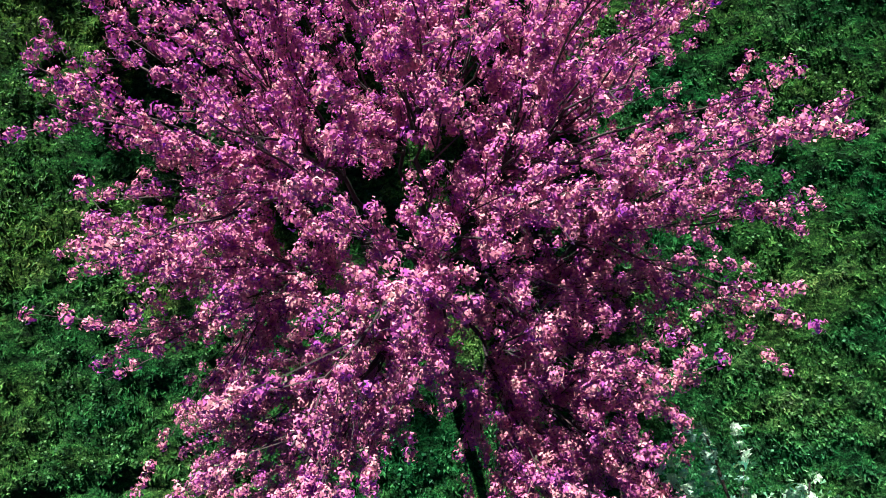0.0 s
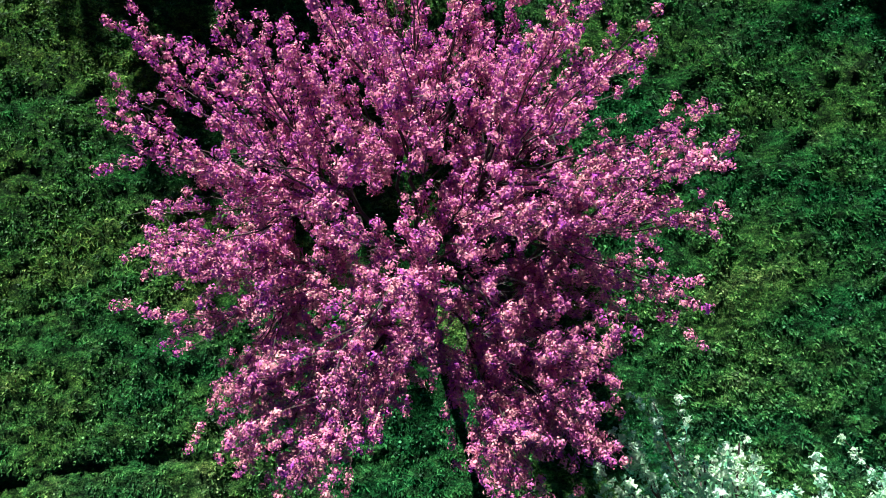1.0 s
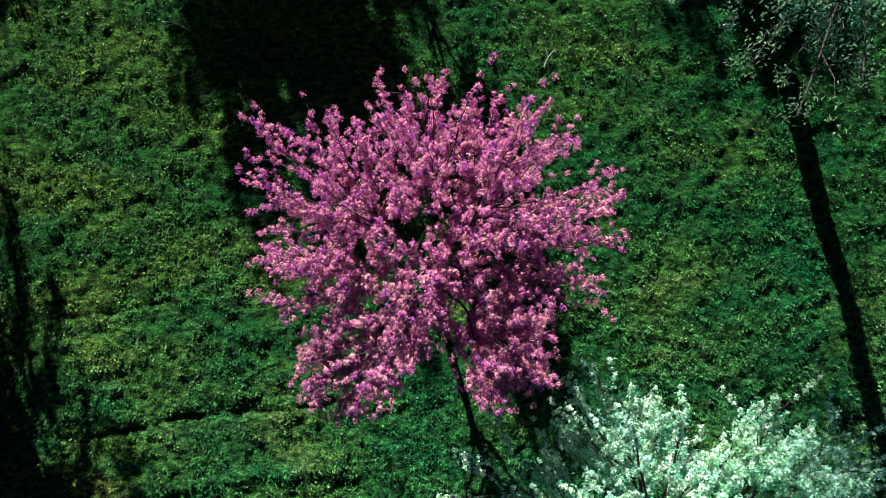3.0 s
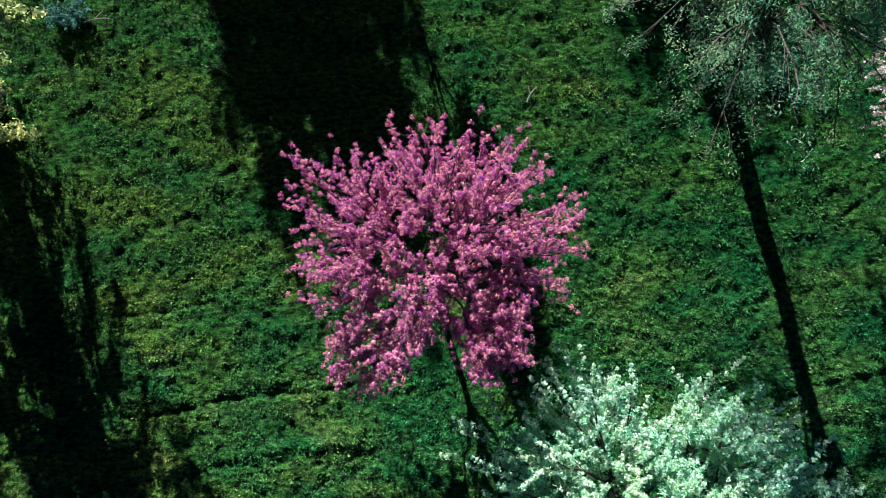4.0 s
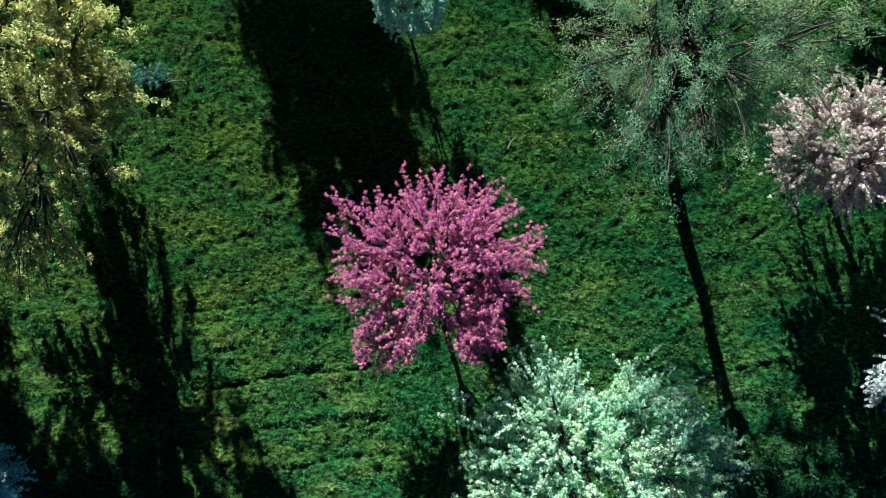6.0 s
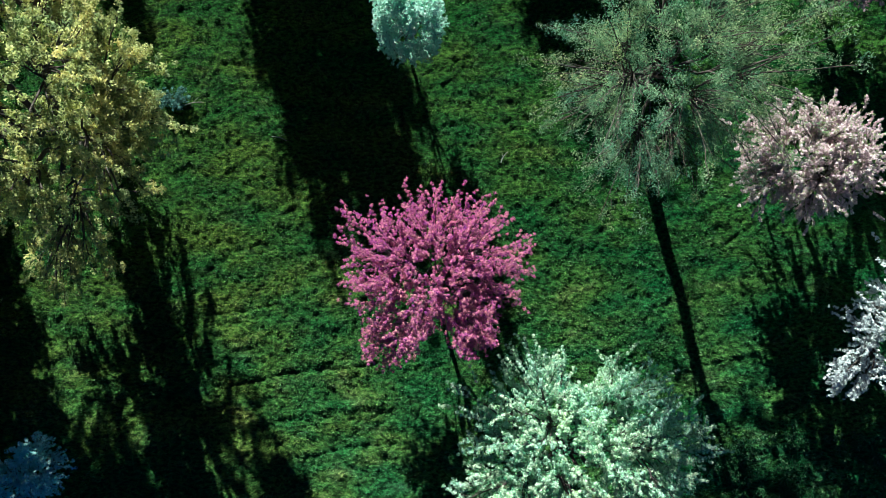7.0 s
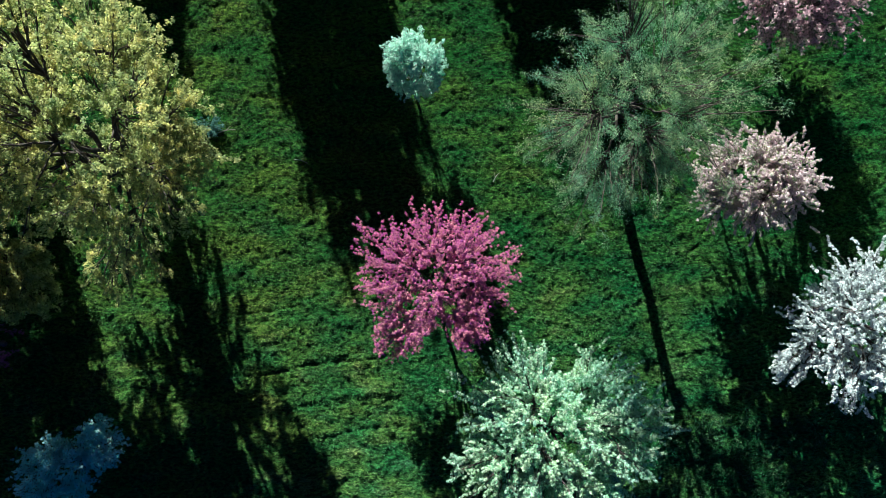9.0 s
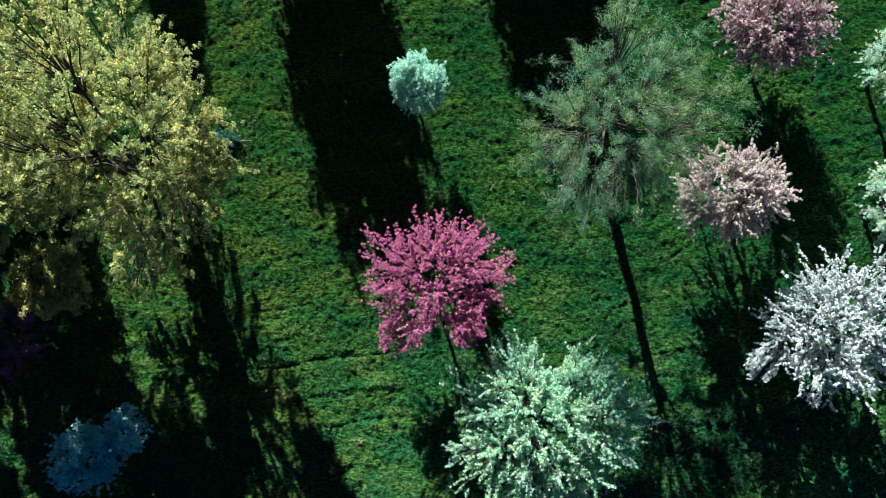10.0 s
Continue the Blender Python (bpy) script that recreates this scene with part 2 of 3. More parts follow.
def clusters(rng, pts, k):
    cen = pts[rng.choice(len(pts), k, replace=False)].copy()
    for _ in range(8):
        lab = np.argmin(((pts[:, None] - cen[None]) ** 2).sum(-1), 1)
        for j in range(k):
            if (lab == j).any():
                cen[j] = pts[lab == j].mean(0)
    return lab, cen


# ---- trees ----
def tree(name, label, base, seed, centre, lobes, up, down, tips, limbs, subs, trunk_r, fork, foliage, bark_mat,
         fill=0.45, twig=0.55, sag=0.0, lean=(0, 0), lift=0.35, tip_jut=0.12, twig_r=0.006, box=2.0, lumpy=0.22, skirt=(), gaps=(), twig_mat=None, group="", rag=0.6, limb_k=0.55, void=None):
    """A tree: a trunk, limbs, twigs and clumps of leaves or blossom. centre: of the crown, from the base; lobes: the crown's radii round the compass,
    from +x anticlockwise; up, down: how far it goes above and below the centre; foliage: rows of (name, material, label, clumps a twig, petals, spread, length, width, aim)."""
    rng = np.random.default_rng(seed)
    root = tagged(new(name), label, "tree", group)
    root.location = base
    lob = np.array(lobes, float)
    d = unit(rng.normal(size=(tips * 3, 3)))
    d = d[d[:, 2] > -0.75][:tips]
    az = np.arctan2(d[:, 1], d[:, 0]) / (2 * np.pi) * len(lob) % len(lob)
    lo = np.floor(az).astype(int)
    f = az - lo
    f = f * f * (3 - 2 * f)
    rad = lob[lo % len(lob)] * (1 - f) + lob[(lo + 1) % len(lob)] * f
    lump = np.array([noise.noise(Vector(v * 2.3 + seed)) for v in d])
    jut = 1 + tip_jut * rng.normal(size=len(d)).clip(-1.5, 1.8)
    full = (np.hypot(d[:, 0], d[:, 1]) ** box + np.abs(d[:, 2]) ** box) ** (-1 / box)
    r = full * (fill + (1 - fill) * rng.uniform(0, 1, len(d)) ** 0.5) * (1 + lumpy * lump) * jut
    pts = np.stack([d[:, 0] * rad * r, d[:, 1] * rad * r, d[:, 2] * np.where(d[:, 2] > 0, up, down) * r], 1) + np.array(centre)
    for sr, z0, z1, sn, sx, sy in skirt:  # further growth round an axis: radius, from, to, how many shoots, where
        a, q = rng.uniform(0, 2 * np.pi, sn), sr * rng.uniform(0, 1, sn) ** 0.5
        pts = np.concatenate([pts, np.stack([sx + q * np.cos(a), sy + q * np.sin(a), rng.uniform(z0, z1, sn)], 1)])
    top = np.array([lean[0], lean[1], fork])
    mid = top * np.array([0.5, 0.5, 0.5]) + rng.normal(size=3) * np.array([0.06, 0.06, 0])
    stem = bezier(np.array([[0, 0, -0.05]]), mid[None], top[None], 9)
    stem[:, 1:-1] += rng.normal(size=(1, 7, 3)) * trunk_r * 0.15
    part("trunk", mesh_of("trunk", *tubes(stem, np.array([trunk_r]), np.array([trunk_r * 0.75]), 10, 0.5), True), bark_mat, root)
    lab, cen = clusters(rng, pts, limbs)
    twig0, twig1, blines = [], [], []
    for j in range(limbs):
        own = pts[lab == j]
        if len(own) < 3:
            continue
        end = top + (cen[j] - top) * 0.78
        bend = top + (end - top) * 0.45 + np.array([0, 0, lift * np.linalg.norm(end - top) * 0.35])
        begin = stem[0, rng.integers(6, 9)]
        line = bezier(begin[None], bend[None], end[None], 9)
        line[:, 1:-1] += rng.normal(size=(1, 7, 3)) * (0.02 + 0.012 * np.linalg.norm(end - begin))
        lr = trunk_r * limb_k
        limb = part("limb", mesh_of("limb", *tubes(line, np.array([lr]), np.array([lr * 0.4]), 7), True), bark_mat, root)
        k = min(subs, max(2, len(own) // 3))
        lab2, cen2 = clusters(rng, own, k)
        for s in range(k):
            mine = own[lab2 == s]
            if not len(mine):
                continue
            near = np.argmin(((line[0] - cen2[s]) ** 2).sum(1))
            start = line[0, max(2, near - rng.integers(1, 3))]
            e2 = start + (cen2[s] - start) * 1.05
            b2 = (start + e2) / 2 + np.array([0, 0, 0.10 * np.linalg.norm(e2 - start)]) + rng.normal(size=3) * 0.07
            l2 = bezier(start[None], b2[None], e2[None], 8)
            l2[:, 1:-1] += rng.normal(size=(1, 6, 3)) * 0.02
            blines.append(l2[0, [0, 1, 2, 3, 4, 6, 7]])
            part("branch", mesh_of("branch", *tubes(l2, np.array([lr * 0.38]), np.array([lr * 0.14]), 5), True), bark_mat, limb)
            for p in mine:
                i = np.argmin(((l2[0] - p) ** 2).sum(1))
                if void and noise.noise(Vector(p * void[1] + seed)) < void[0]:
                    continue  # the foliage stands in clouds with open air between
                at, part_way = max(1, i - rng.integers(1, 4)), rng.uniform(0, 1)
                twig0.append(l2[0, at] * (1 - part_way) + l2[0, max(at - 1, 0)] * part_way)
                twig1.append(p)
    t0, t1 = np.array(twig0), np.array(twig1)
    span = np.linalg.norm(t1 - t0, axis=1, keepdims=True)
    t1m = (t0 + t1) / 2 + rng.normal(size=t0.shape) * 0.13 * span + np.array([0, 0, 1.0]) * (0.10 - sag * 0.3) * span
    end = t1 - np.array([0, 0, 1.0]) * sag * span
    lt = bezier(t0, t1m, end, 7)
    part("twig_growth", mesh_of("twig_growth", *tubes(lt[:, ::3], np.full(len(lt), twig_r * 2), np.full(len(lt), twig_r * 0.6), 3), False), twig_mat or bark_mat, root, kind="stuff")
    lt = np.concatenate([lt, np.array(blines)])
    length = np.linalg.norm(np.diff(lt, axis=1), axis=2).sum(1)
    for fname, fmat, flabel, every, count, spread, ln, wd, aim in foliage:
        a = np.clip(1 - twig / np.maximum(length, 0.05), 0.0, 0.9)
        n = max(1, int(round(every)))
        s = a[:, None] + (1 - a[:, None]) * (np.arange(n)[None] + rng.uniform(0, 1, (len(lt), n))) / n
        x = s * 6
        i = np.minimum(x.astype(int), 5)
        w = (x - i)[..., None]
        rows = np.arange(len(lt))[:, None]
        pos = lt[rows, i] * (1 - w) + lt[rows, i + 1] * w
        out = unit(lt[rows, i + 1] - lt[rows, i])
        size = (1.15 - 0.45 * s)[..., None]
        pos = (pos + rng.normal(size=pos.shape) * spread * 0.35 * size).reshape(-1, 3)
        keep = rng.uniform(0, 1, len(pos)) > 0.08
        for g0, g1, gr in gaps:  # openings that reach down into the crown, from a low point to a high one
            g0, ax = np.array(g0), np.array(g1) - np.array(g0)
            s0 = np.clip((pos - g0) @ ax / (ax @ ax), 0, 1)[:, None]
            keep &= np.linalg.norm(pos - g0 - s0 * ax, axis=1) > gr
        me = mesh_of(fname, *petals(rng, pos[keep], out.reshape(-1, 3)[keep], count, spread, ln, wd, aim=aim, slim=True, rag=rag), smooth=True)
        part(fname, me, fmat, root, flabel, kind="stuff")
    return root


M = MAT
pink_tree = tree("crabapple_tree", "deep pink flowering crabapple in full bloom on the grass", (-0.2, 0.2, 0), 11,
                 (0.1, 0.33, 3.2), (2.35, 2.65, 2.45, 2.4, 2.3, 2.25, 2.3, 2.35, 2.4, 2.4, 2.6, 2.65, 2.65, 2.5, 2.3, 2.55, 2.6, 2.3, 1.35, 1.6, 2.4, 2.05, 2.1, 2.25),
                 1.95, 1.45, 1700, 14, 18, 0.075, 1.7,
                 [("blossom", M["pink"], "deep pink blossom clusters", 6, 40, 0.06, 0.023, 0.022, 0.2),
                  ("leaves", M["bronze"], "small bronze young leaves", 2, 2, 0.06, 0.04, 0.014, 0.4)], M["plum_bark"], fill=0.2, twig=0.62, lift=0.1, tip_jut=0.13, twig_r=0.003, lumpy=0.16, box=2.5, rag=0.2, limb_k=0.42, void=(-0.2, 1.7),
                 skirt=((0.95, 1.45, 2.6, 190, -1.3, -1.5), (0.7, 2.9, 4.5, 190, 1.0, -1.25)),
                 gaps=(((-0.49, 0.18, 2.95), (0.0, -0.1, 6.2), 0.10), ((0.23, 0.95, 2.5), (0.19, 0.4, 6.0), 0.09), ((0.95, -0.25, 2.0), (0.7, -0.2, 6.0), 0.13), ((1.25, 0.15, 2.0), (0.95, 0.1, 6.0), 0.12), ((-1.35, 1.0, 2.0), (-1.0, 0.7, 6.0), 0.12), ((1.3, 1.0, 2.0), (1.0, 0.7, 6.0), 0.12), ((1.0, -1.0, 3.2), (0.0, 2.6, 4.55), 0.26), ((0.6, -1.1, 2.7), (-0.4, 2.5, 4.05), 0.22)), group="flowering crabapples")
tree("crabapple_tree", "greenish white flowering crabapple with fresh leaves", (3.6, -4.5, 0), 21,
     (0.2, 0.1, 2.8), (3.45, 3.5, 3.1, 3.2, 3.0, 2.5, 1.7, 3.2, 3.5, 3.4, 3.35, 3.35, 3.4, 3.5, 3.35, 3.3, 3.2, 3.1, 3.1, 3.1, 3.1, 3.15, 3.0, 3.05), 2.1, 1.8, 2300, 14, 18, 0.12, 1.1,
     [("blossom", M["greenwhite"], "greenish white blossom clusters", 7, 18, 0.05, 0.048, 0.034, 0.3),
      ("leaves", M["sage"], "fresh grey-green leaves", 4, 8, 0.10, 0.062, 0.03, 0.4)], M["plum_bark"], fill=0.3, twig=0.55, lift=0.3, tip_jut=0.13, lumpy=0.2, twig_r=0.004, gaps=(((0.3, 2.3, 1.2), (0.2, 2.45, 5.5), 0.36),), group="flowering crabapples")
tree("larch_tree", "tall grey-green feathery tree with sparse open branches", (5.93, 6.2, 0), 31,
     (-0.45, -0.9, 6.2), (2.9, 3.5, 3.4, 2.9, 2.6, 2.5, 2.5, 2.9, 3.2, 3.0, 2.8, 2.8), 2.4, 1.8, 1600, 15, 24, 0.21, 4.4,
     [("needles", M["needle"], "feathery grey-green needle tufts", 4, 16, 0.17, 0.058, 0.0225, 0.3)], M["dark_bark"], fill=0.45, twig=0.42, sag=0.08, lift=0.15, tip_jut=0.17, lumpy=0.5, limb_k=0.26, void=(-0.08, 0.9), twig_r=0.003, lean=(-0.3, -0.4),
     skirt=((3.2, 2.2, 4.4, 60, -0.3, -0.9), (0.6, 7.6, 9.0, 40, -0.75, 1.9)),
     gaps=(((0.65, -2.7, 0.5), (0.05, -3.3, 5.0), 0.5), ((0.9, -3.6, 0.5), (0.3, -4.2, 4.0), 0.5), ((2.0, -1.6, 0.5), (1.3, -2.2, 5.5), 0.45)))
tree("crabapple_tree", "pale pink flowering crabapple with a bare lower stem", (11.0, 3.65, 0), 41,
     (-0.65, 0.0, 2.7), (2.1, 1.9, 1.7, 1.7, 1.8, 2.1, 2.2, 1.9, 1.7, 1.6, 1.7, 1.9), 1.6, 1.75, 1200, 8, 11, 0.10, 1.5,
     [("blossom", M["pale_pink"], "pale pink blossom clusters", 9, 9, 0.048, 0.055, 0.042, 0.2),
      ("leaves", M["young"], "fresh green leaves", 4, 6, 0.06, 0.05, 0.024, 0.4)], M["dark_bark"], fill=0.3, twig=0.4, tip_jut=0.16, lumpy=0.45, limb_k=0.35, skirt=((1.0, 1.6, 3.0, 160, 0.2, 0.1), (0.5, 2.6, 3.3, 60, -2.1, -0.1)), gaps=(((-1.0, 0.4, 1.5), (-1.2, 0.4, 4.6), 0.28), ((-0.7, -0.5, 1.5), (-0.9, -0.5, 4.6), 0.25)), group="flowering crabapples")
tree("crabapple_tree", "rose pink flowering crabapple with mixed green leaves", (11.9, 9.9, 0), 51,
     (0.1, -0.1, 2.7), (2.1, 2.0, 1.9, 1.9, 2.0, 2.1, 2.0, 1.9, 1.9, 1.8, 1.9, 2.0), 1.7, 1.7, 850, 6, 10, 0.09, 0.9,
     [("blossom", M["rose"], "rose pink blossom clusters", 6, 6, 0.062, 0.075, 0.054, 0.2),
      ("leaves", M["dull"], "dull green leaves", 3, 4, 0.07, 0.075, 0.04, 0.4)], M["bark"], fill=0.3, skirt=((1.5, 1.3, 3.4, 330, 0.2, 0),), group="flowering crabapples")
tree("crabapple_tree", "white flowering crabapple with layered spreading branches", (13.6, -0.9, 0), 61,
     (0.1, -0.1, 3.3), (2.9, 2.8, 2.6, 2.5, 2.3, 2.3, 2.35, 2.6, 2.6, 2.3, 2.2, 2.5), 1.6, 2.2, 1150, 10, 11, 0.12, 1.3,
     [("blossom", M["white"], "white blossom clusters", 8, 9, 0.05, 0.062, 0.046, 0.2)], M["dark_bark"], fill=0.3, twig=0.45, tip_jut=0.16, lumpy=0.45, skirt=((2.0, 1.1, 2.4, 420, 0.1, -0.1), (0.6, 1.6, 2.3, 80, -2.2, -1.6)), gaps=(((-0.9, -0.9, 1.0), (-1.1, -0.9, 5.2), 0.33), ((-1.2, 0.35, 1.0), (-1.4, 0.35, 5.2), 0.2), ((0.3, -1.1, 1.0), (0.2, -1.1, 5.2), 0.25)), group="flowering crabapples")
tree("crabapple_tree", "greenish white flowering crabapple beside the white one", (16.4, 3.3, 0), 71,
     (0.0, 0.0, 2.8), (1.8, 1.7, 1.7, 1.8, 1.9, 1.8), 1.4, 1.2, 400, 6, 8, 0.09, 1.2,
     [("blossom", M["greenwhite"], "greenish white blossom clusters", 7, 9, 0.06, 0.05, 0.034, 0.3)], M["bark"], group="flowering crabapples")
tree("crabapple_tree", "white flowering crabapple near the rose pink one", (16.7, 8.4, 0), 81,
     (0.0, 0.0, 2.8), (1.8, 1.7, 1.7, 1.8, 1.9, 1.8), 1.4, 1.2, 400, 6, 8, 0.09, 1.2,
     [("blossom", M["greenwhite"], "greenish white blossom clusters", 7, 9, 0.06, 0.05, 0.034, 0.3)], M["bark"], group="flowering crabapples")
tree("young_tree", "small mint white flowering tree with an oval crown", (-1.1, 7.9, 0), 91,
     (0.25, -0.42, 2.75), (1.0, 0.95, 0.95, 1.0, 0.95, 1.0), 2.05, 1.3, 900, 5, 9, 0.05, 1.2,
     [("blossom", M["mintwhite"], "mint white blossom clusters", 7, 6, 0.07, 0.072, 0.054, 0.3)], M["bark"], twig=0.4, tip_jut=0.08, box=3.0, void=(-0.3, 2.2), lean=(0.08, -0.12))
tree("crabapple_tree", "white flowering crabapple standing in deep shade", (-12.0, -5.0, 0), 101,
     (-0.15, -0.35, 2.7), (1.1, 1.0, 1.0, 1.2, 1.3, 1.4, 1.5, 1.3), 1.2, 1.2, 750, 6, 10, 0.09, 1.1,
     [("blossom", M["shaded_white"], "white blossom clusters", 6, 11, 0.06, 0.06, 0.042, 0.2)], M["bark"], skirt=((0.75, 2.2, 3.9, 300, 1.25, 0.25), (0.4, 2.4, 3.9, 80, 1.2, 1.0)), void=(-0.2, 1.8), group="flowering crabapples")
tree("crabapple_tree", "purple flowering crabapple standing in deep shade", (-15.6, -1.6, 0), 111,
     (0.0, 0.0, 2.6), (1.9, 1.8, 1.8, 1.9, 1.9, 1.8), 1.3, 1.1, 330, 6, 7, 0.09, 1.1,
     [("blossom", M["purple"], "purple blossom clusters", 7, 9, 0.055, 0.045, 0.03, 0.2)], M["bark"], group="flowering crabapples")
tree("crabapple_tree", "white flowering crabapple at the edge of the shade", (14.8, -9.4, 0), 121,
     (0.0, 0.0, 2.6), (2.1, 2.0, 2.0, 2.1, 2.1, 2.0), 1.3, 1.1, 330, 6, 7, 0.09, 1.1,
     [("blossom", M["white"], "white blossom clusters", 7, 6, 0.06, 0.07, 0.05, 0.2)], M["bark"], group="flowering crabapples")
tree("maple_tree", "large maple with yellow-green young leaves and open limbs", (-10.1, 4.3, 0), 131,
     (0.7, 0.3, 6.9), (3.0, 2.7, 3.2, 4.4, 4.3, 3.7, 3.4, 2.7, 2.7, 3.3, 3.4, 3.2), 4.9, 2.7, 2200, 16, 18, 0.24, 3.2,
     [("leaves", M["maple"], "clumps of yellow-green young leaves", 4, 20, 0.11, 0.064, 0.052, 0.3)], M["dark_bark"],
     fill=0.5, twig=0.6, limb_k=0.36, twig_r=0.004, tip_jut=0.08, lumpy=0.3, void=(-0.1, 1.1), box=2.9,
     skirt=((1.15, 0.4, 4.2, 420, -0.1, 0), (0.8, 1.4, 4.2, 170, -0.6, 0.2), (0.5, 3.0, 4.4, 70, 0.9, 0.1), (0.12, 2.05, 2.75, 14, 2.2, -1.4), (0.85, 4.4, 5.6, 160, 2.55, 0.3), (0.6, 2.0, 4.2, 45, 0.5, 2.8), (1.3, 2.6, 4.2, 80, 0.5, -3.0), (1.15, 0.9, 1.7, 60, -1.1, -3.4), (1.8, 4.3, 5.9, 400, -2.2, 1.5), (1.7, 4.3, 5.6, 240, -2.5, 0.0)), group="maples")
tree("maple_tree", "large maple with olive-green young leaves in clumps", (-15.3, 4.2, 0), 141,
     (0.3, 0.3, 6.2), (2.9, 3.2, 3.8, 3.8, 3.6, 3.4, 3.6, 4.0, 3.6, 3.1), 2.8, 1.4, 1200, 14, 18, 0.22, 2.2,
     [("leaves", M["maple"], "clumps of olive-green young leaves", 5, 14, 0.14, 0.092, 0.072, 0.3)], M["dark_bark"],
     fill=0.35, twig=0.55, limb_k=0.36, twig_r=0.008, lumpy=0.32, box=3.0, skirt=((1.7, 0.4, 4.0, 600, -0.1, 0), (1.4, 2.4, 3.9, 230, 1.9, -3.7)), group="maples")
# unseen maple, added left of the view to darken the lawn's edge
tree("maple_tree", "large unseen maple with dense young leaves, added for its shade", (-19.3, 4.6, 0), 151,
     (0.0, 0.0, 5.6), (3.6, 3.8, 4.0, 3.8, 3.6, 3.6, 3.8, 3.8), 5.0, 3.2, 700, 10, 10, 0.22, 2.0,
     [("leaves", M["maple"], "clumps of yellow-green young leaves", 6, 6, 0.2, 0.17, 0.13, 0.2)], M["dark_bark"], fill=0.4, twig=0.9, twig_r=0.008, skirt=((2.4, 0.5, 4.0, 380, 0, 0),), group="maples")
# trees that stand beyond the view and throw their shadows into it
for i, (x, y, cz, r, up, down, fork, low) in enumerate([(-6.3, 19.1, 5.0, 2.35, 3.5, 3.5, 1.6, ((1.15, 1.6, 4.9, 260, 1.2, 0),)), (-14.6, 26.2, 5.0, 1.1, 3.0, 3.0, 1.6, ()), (2.17, 20.9, 4.7, 2.3, 3.0, 3.0, 1.6, ())]):
    tree("maple_tree", "tall maple with young leaves behind the blossom trees", (x, y, 0), 200 + i,
         (0.0, 0.0, cz), (r * 0.78, r * 0.95, r, r * 1.2, r, r * 0.9), up, down, 800, 8, 9, 0.16, fork,
         [("leaves", M["maple"], "clumps of yellow-green young leaves", 5, 5, 0.22, 0.23, 0.18, 0.2)], M["dark_bark"], fill=0.2, twig=0.8, twig_r=0.008, box=2.3, skirt=low, group="maples")

# pruned limb end that shows pale in the deep pink crabapple
stub = bezier(np.array([[-0.45, 0.36, 3.55]]), np.array([[-0.49, 0.18, 3.45]]), np.array([[-0.56, -0.02, 3.3]]), 6)
part("pruned_limb", mesh_of("pruned_limb", *tubes(stub, np.array([0.02]), np.array([0.03]), 8), True), M["cut_wood"], pink_tree, "pale pruned limb end")


# ---- ground and what grows on it ----
FURROWS = [  # start, end, half width, height: mown edges and wheel lines in the lawn
    (-8.2, -2.95, -1.6, -2.05, 0.06, -0.075), (-7.5, -4.1, -1.6, -3.2, 0.10, 0.06), (-4.2, -4.95, -0.8, -4.45, 0.06, -0.06),
    (-7.6, -0.7, -4.8, -0.2, 0.06, -0.07), (6.8, -2.35, 10.5, -1.7, 0.08, 0.06), (4.4, 0.8, 8.0, 1.3, 0.12, 0.04)]


def field(x, y, scale, seed):
    """Smooth pattern from -1 to 1 made of a few crossing waves."""
    r = np.random.default_rng(seed)
    s = np.zeros_like(x)
    for k in range(9):
        a = r.uniform(0, 2 * np.pi)
        f = r.uniform(0.5, 1.8) / scale * 2 * np.pi
        s += np.sin(f * (x * np.cos(a) + y * np.sin(a)) + r.uniform(0, 6.28))
    return s / 4.0


def lumps(x, y, scale, seed):
    """Irregular mounds from -1 to 1, about scale across."""
    g = np.random.default_rng(seed).uniform(-1, 1, (512, 512))
    u, v = (0.83 * x + 0.56 * y) / scale, (0.83 * y - 0.56 * x) / scale
    i, j = np.floor(u).astype(int), np.floor(v).astype(int)
    a, b = u - i, v - j
    a, b = a * a * (3 - 2 * a), b * b * (3 - 2 * b)
    i0, i1, j0, j1 = i % 512, (i + 1) % 512, j % 512, (j + 1) % 512
    return (g[i0, j0] * (1 - a) + g[i1, j0] * a) * (1 - b) + (g[i0, j1] * (1 - a) + g[i1, j1] * a) * b


def rise(x, y):
    """The lawn's gentle unevenness in metres."""
    z = 0.035 * np.sin(0.9 * x + 0.4 * y) * np.sin(0.7 * y - 0.3 * x + 1)
    z = z + 0.022 * lumps(x, y, 0.7, 3) + 0.020 * lumps(x * 0.8, y, 0.3, 4) + 0.056 * lumps(x, y, 0.15, 12)
    z = z + 0.015 * lumps(0.15 * x + 0.03 * y, y - 0.12 * x, 0.2, 21)  # streaks left by the mower
    z = z * np.clip(1.6 - np.hypot(x, y) / 30, 0, 1)
    return z + furrow(x, y)


def furrow(x, y):
    z = np.zeros_like(x)
    for x0, y0, x1, y1, w, h in FURROWS:
        dx, dy = x1 - x0, y1 - y0
        ln = math.hypot(dx, dy)
        a = ((x - x0) * dx + (y - y0) * dy) / ln
        b = ((y - y0) * dx - (x - x0) * dy) / ln + 0.06 * np.sin(1.7 * a + x0)
        z += h * np.exp(-(b / w) ** 2) * np.clip(a / 0.4, 0, 1) * np.clip((ln - a) / 0.4, 0, 1)
    return z


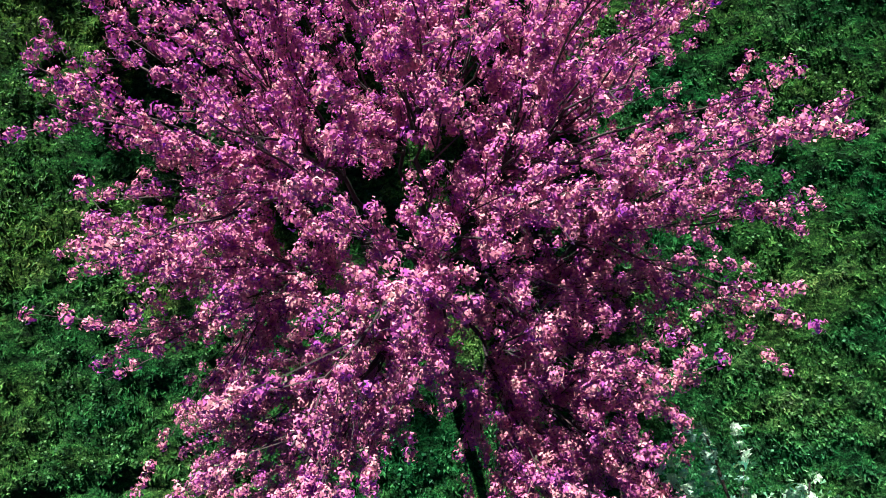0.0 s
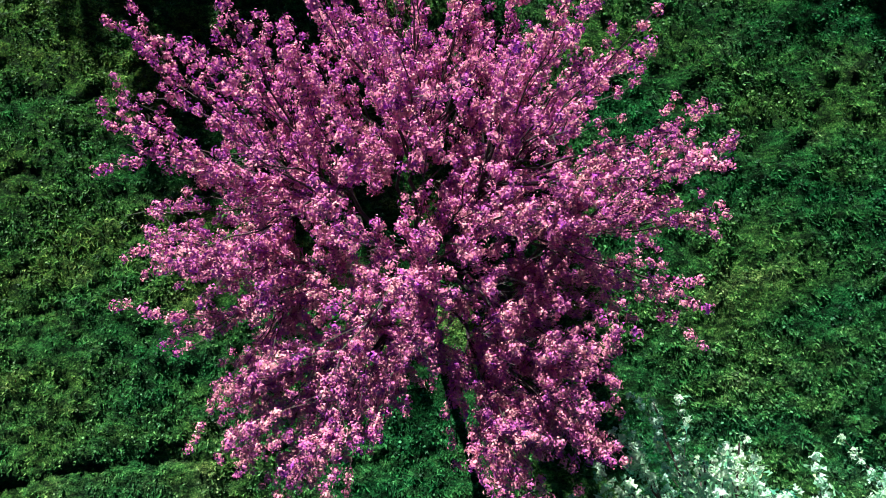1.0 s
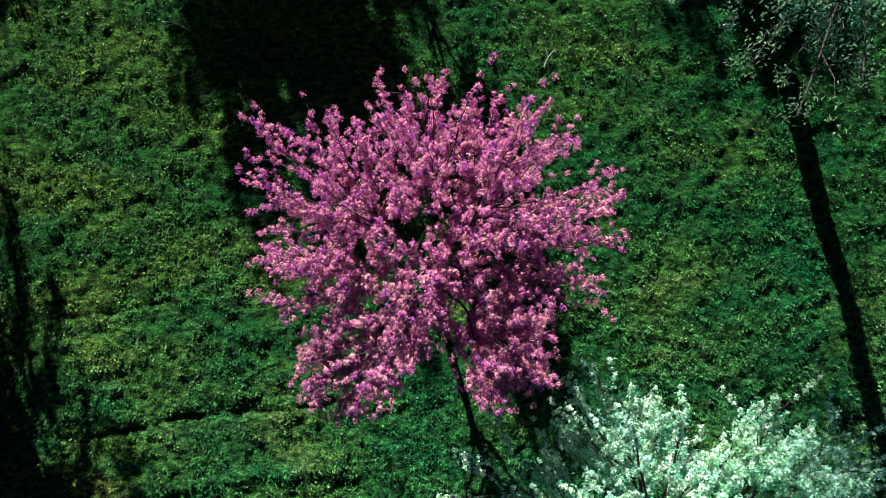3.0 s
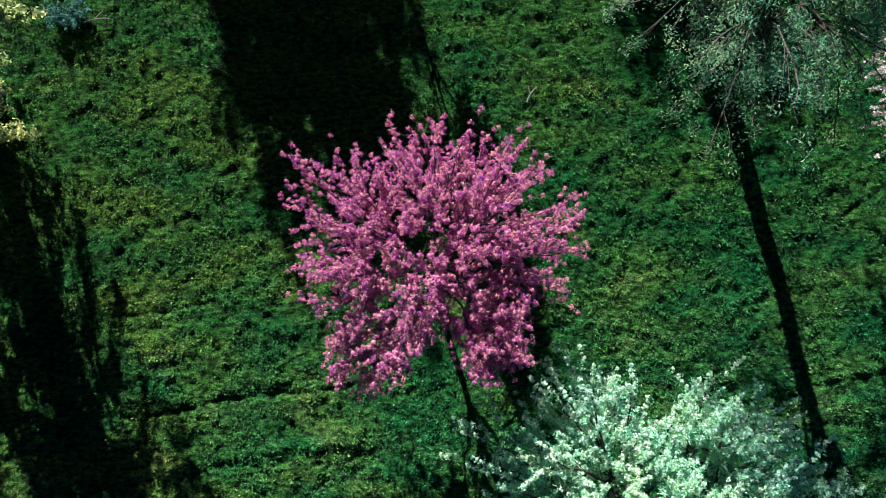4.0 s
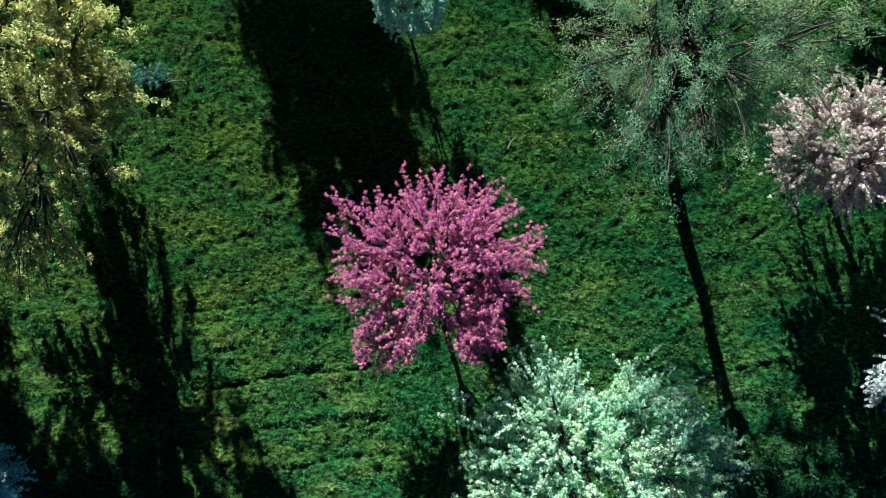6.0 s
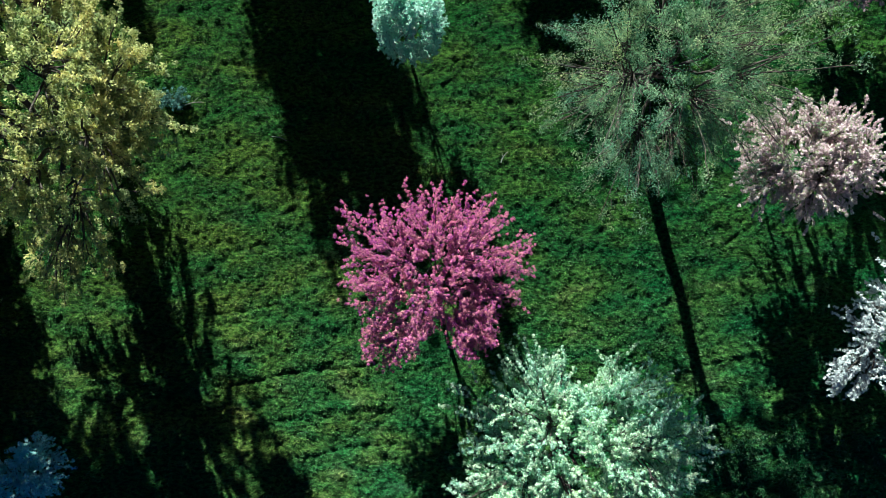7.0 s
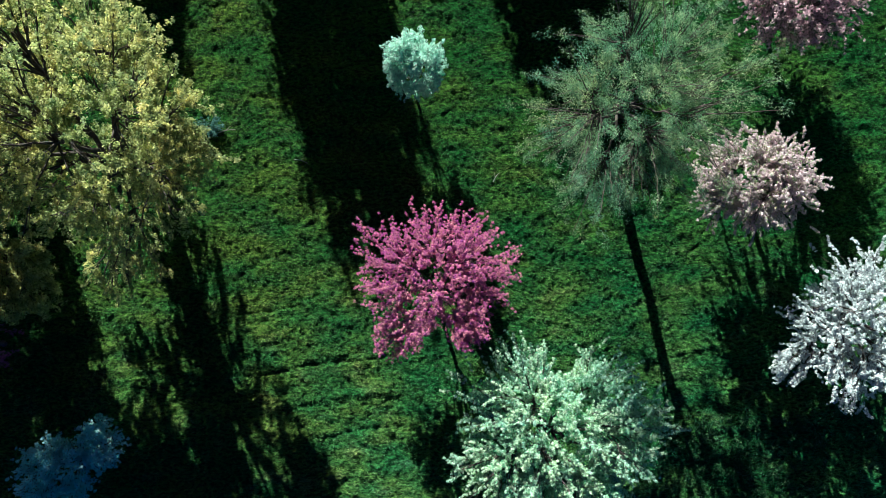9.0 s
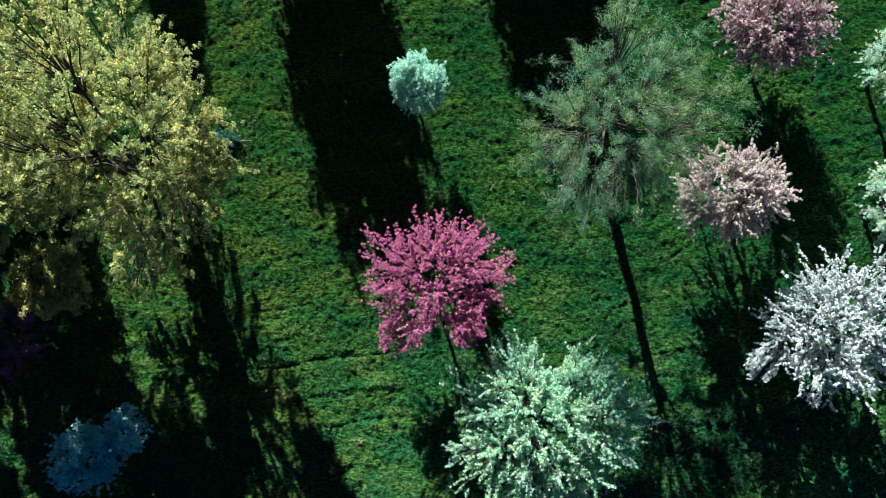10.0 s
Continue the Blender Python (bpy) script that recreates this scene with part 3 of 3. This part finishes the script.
far = np.array([40, 70, 130, 300, 800, 2500.0])
gx = np.concatenate([-far[::-1], np.linspace(-20, 20, 480), far])
gy = np.concatenate([-far[::-1], np.linspace(-10.5, 14, 300), far])
X, Y = np.meshgrid(gx, gy, indexing="ij")
gv = np.stack([X, Y, rise(X, Y)], -1).reshape(-1, 3)
idx = np.arange(len(gx) * len(gy)).reshape(len(gx), len(gy))
gf = np.stack([idx[:-1, :-1], idx[1:, :-1], idx[1:, 1:], idx[:-1, 1:]], -1).reshape(-1, 4)
tagged(part("ground", mesh_of("ground", gv, gf, True), M["soil"]), "uneven green lawn over dark soil", "ground", kind="structure")


def blades(rng, x, y, count, length, width, lean):
    """count leaning three-cornered blades in a tuft at each place."""
    n = len(x)
    tall = 1.0 + 0.3 * lumps(x, y, 0.9, 5) + 0.5 * lumps(x, y, 0.25, 6) + 9 * furrow(x, y)
    px, py, tall = np.repeat(x, count), np.repeat(y, count), np.repeat(np.clip(tall, 0.25, 2.0), count)
    m = n * count
    px = px + rng.normal(size=m) * 0.02
    py = py + rng.normal(size=m) * 0.02
    a = rng.uniform(0, 2 * np.pi, m)
    ln = length * tall * rng.uniform(0.6, 1.3, m)
    le = lean * rng.uniform(0.4, 1.4, m)
    root = np.stack([px, py, rise(px, py) - 0.01], 1)
    d = np.stack([np.cos(a) * np.sin(le), np.sin(a) * np.sin(le), np.cos(le)], 1)
    side = np.stack([-np.sin(a), np.cos(a), np.zeros(m)], 1) * (width * rng.uniform(0.7, 1.3, m))[:, None]
    tip = root + d * ln[:, None] - np.array([0, 0, 1.0]) * (ln * 0.2)[:, None]
    back = root - d * (ln * 0.1)[:, None] + np.array([0, 0, 0.4]) * (ln * 0.5)[:, None]
    verts = np.stack([back + side, tip, back - side], 1).reshape(-1, 3)
    return verts, np.arange(m * 3).reshape(-1, 3)


rng = np.random.default_rng(7)
x, y = rng.uniform(-19, 19, 90000), rng.uniform(-9.5, 13, 90000)
x2, y2 = rng.uniform(-7, 7, 20000), rng.uniform(-4.5, 4.5, 20000)
v, f = blades(rng, np.concatenate([x, x2]), np.concatenate([y, y2]), 3, 0.07, 0.013, 0.8)
tagged(part("grass", mesh_of("grass", v, f), M["grass"]), "rough unmown green grass with uneven tufts", "grass", kind="stuff")
x, y = rng.uniform(-19, 19, 100000), rng.uniform(-9.5, 13, 100000)
keep = field(x, y, 1.6, 8) + 0.6 * lumps(x, y, 0.35, 8) > -0.05
x, y = x[keep], y[keep]
c = np.stack([x, y, rise(x, y) + 0.02 + 0.015 * lumps(x, y, 0.3, 10)], 1)
v, f = petals(rng, c, np.tile([[0, 0, 1.0]], (len(c), 1)), 2, 0.04, 0.042, 0.036, 0.2, 1.2)
tagged(part("clover", mesh_of("clover", v, f), M["clover"]), "patches of blue-green clover in the grass", "clover", kind="stuff")

# low blue-green shrub under the maple's edge
shrub = tagged(new("shrub"), "low blue-green shrub growing flat in the grass", "shrub")
shrub.location = (-8.35, 6.15, 0)
a, q = rng.uniform(0, 2 * np.pi, 60), 0.42 * rng.uniform(0.2, 1, 60) ** 0.6
ends = np.stack([q * np.cos(a) * 1.3, q * np.sin(a), rng.uniform(0.15, 0.38, 60)], 1)
stems = bezier(np.zeros((60, 3)), ends * np.array([0.4, 0.4, 0.9]), ends, 5)
part("stems", mesh_of("stems", *tubes(stems, np.full(60, 0.008), np.full(60, 0.003), 3)), M["bark"], shrub, kind="stuff")
spots = stems[:, 2:].reshape(-1, 3)
v, f = petals(rng, spots, np.tile([[0, 0, 1.0]], (len(spots), 1)), 10, 0.07, 0.06, 0.03, 0.2, 0.8)
part("leaves", mesh_of("leaves", v, f), M["mint_leaf"], shrub, "blue-green leaves", kind="stuff")
# dead branches lying in the grass
for x, y, ln, turn in [(-8.0, 5.95, 0.6, 10), (-5.3, 4.97, 0.5, -15), (1.9, 4.1, 0.4, 60)]:
    line = bezier(np.array([[0, 0, 0.07]]), np.array([[ln * 0.5, 0.06, 0.12]]), np.array([[ln, -0.02, 0.09]]), 7)
    side = bezier(np.array([[ln * 0.45, 0.02, 0.10]]), np.array([[ln * 0.6, 0.1, 0.13]]), np.array([[ln * 0.8, 0.16, 0.12]]), 7)
    stick = tagged(new("fallen_branch"), "thin pale dead branch lying in the grass", "branch")
    stick.matrix_world = pose(x, y, float(rise(np.array(x), np.array(y))), 0, 0, turn)
    part("stem", mesh_of("stem", *tubes(line, np.array([0.018]), np.array([0.008]), 6), True), M["pale_bark"], stick)
    part("side_twig", mesh_of("side_twig", *tubes(side, np.array([0.009]), np.array([0.004]), 5), True), M["pale_bark"], stick)

# rank weeds where the shade of the trees meets the lawn
x, y = rng.uniform(7.6, 13.5, 2600), rng.uniform(-9.0, -4.3, 2600)
keep = field(x, y, 1.3, 14) + 0.6 * field(x, y, 0.5, 15) > 0.1
x, y = x[keep], y[keep]
c = np.stack([x, y, rise(x, y) + 0.10 + 0.10 * np.abs(field(x, y, 0.6, 16))], 1)
v, f = petals(rng, c, np.tile([[0, 0, 1.0]], (len(c), 1)), 9, 0.10, 0.085, 0.045, 0.25, 0.8)
tagged(part("weeds", mesh_of("weeds", v, f), M["weed"]), "rank leafy weeds in ankle-high patches", "weeds", kind="stuff")
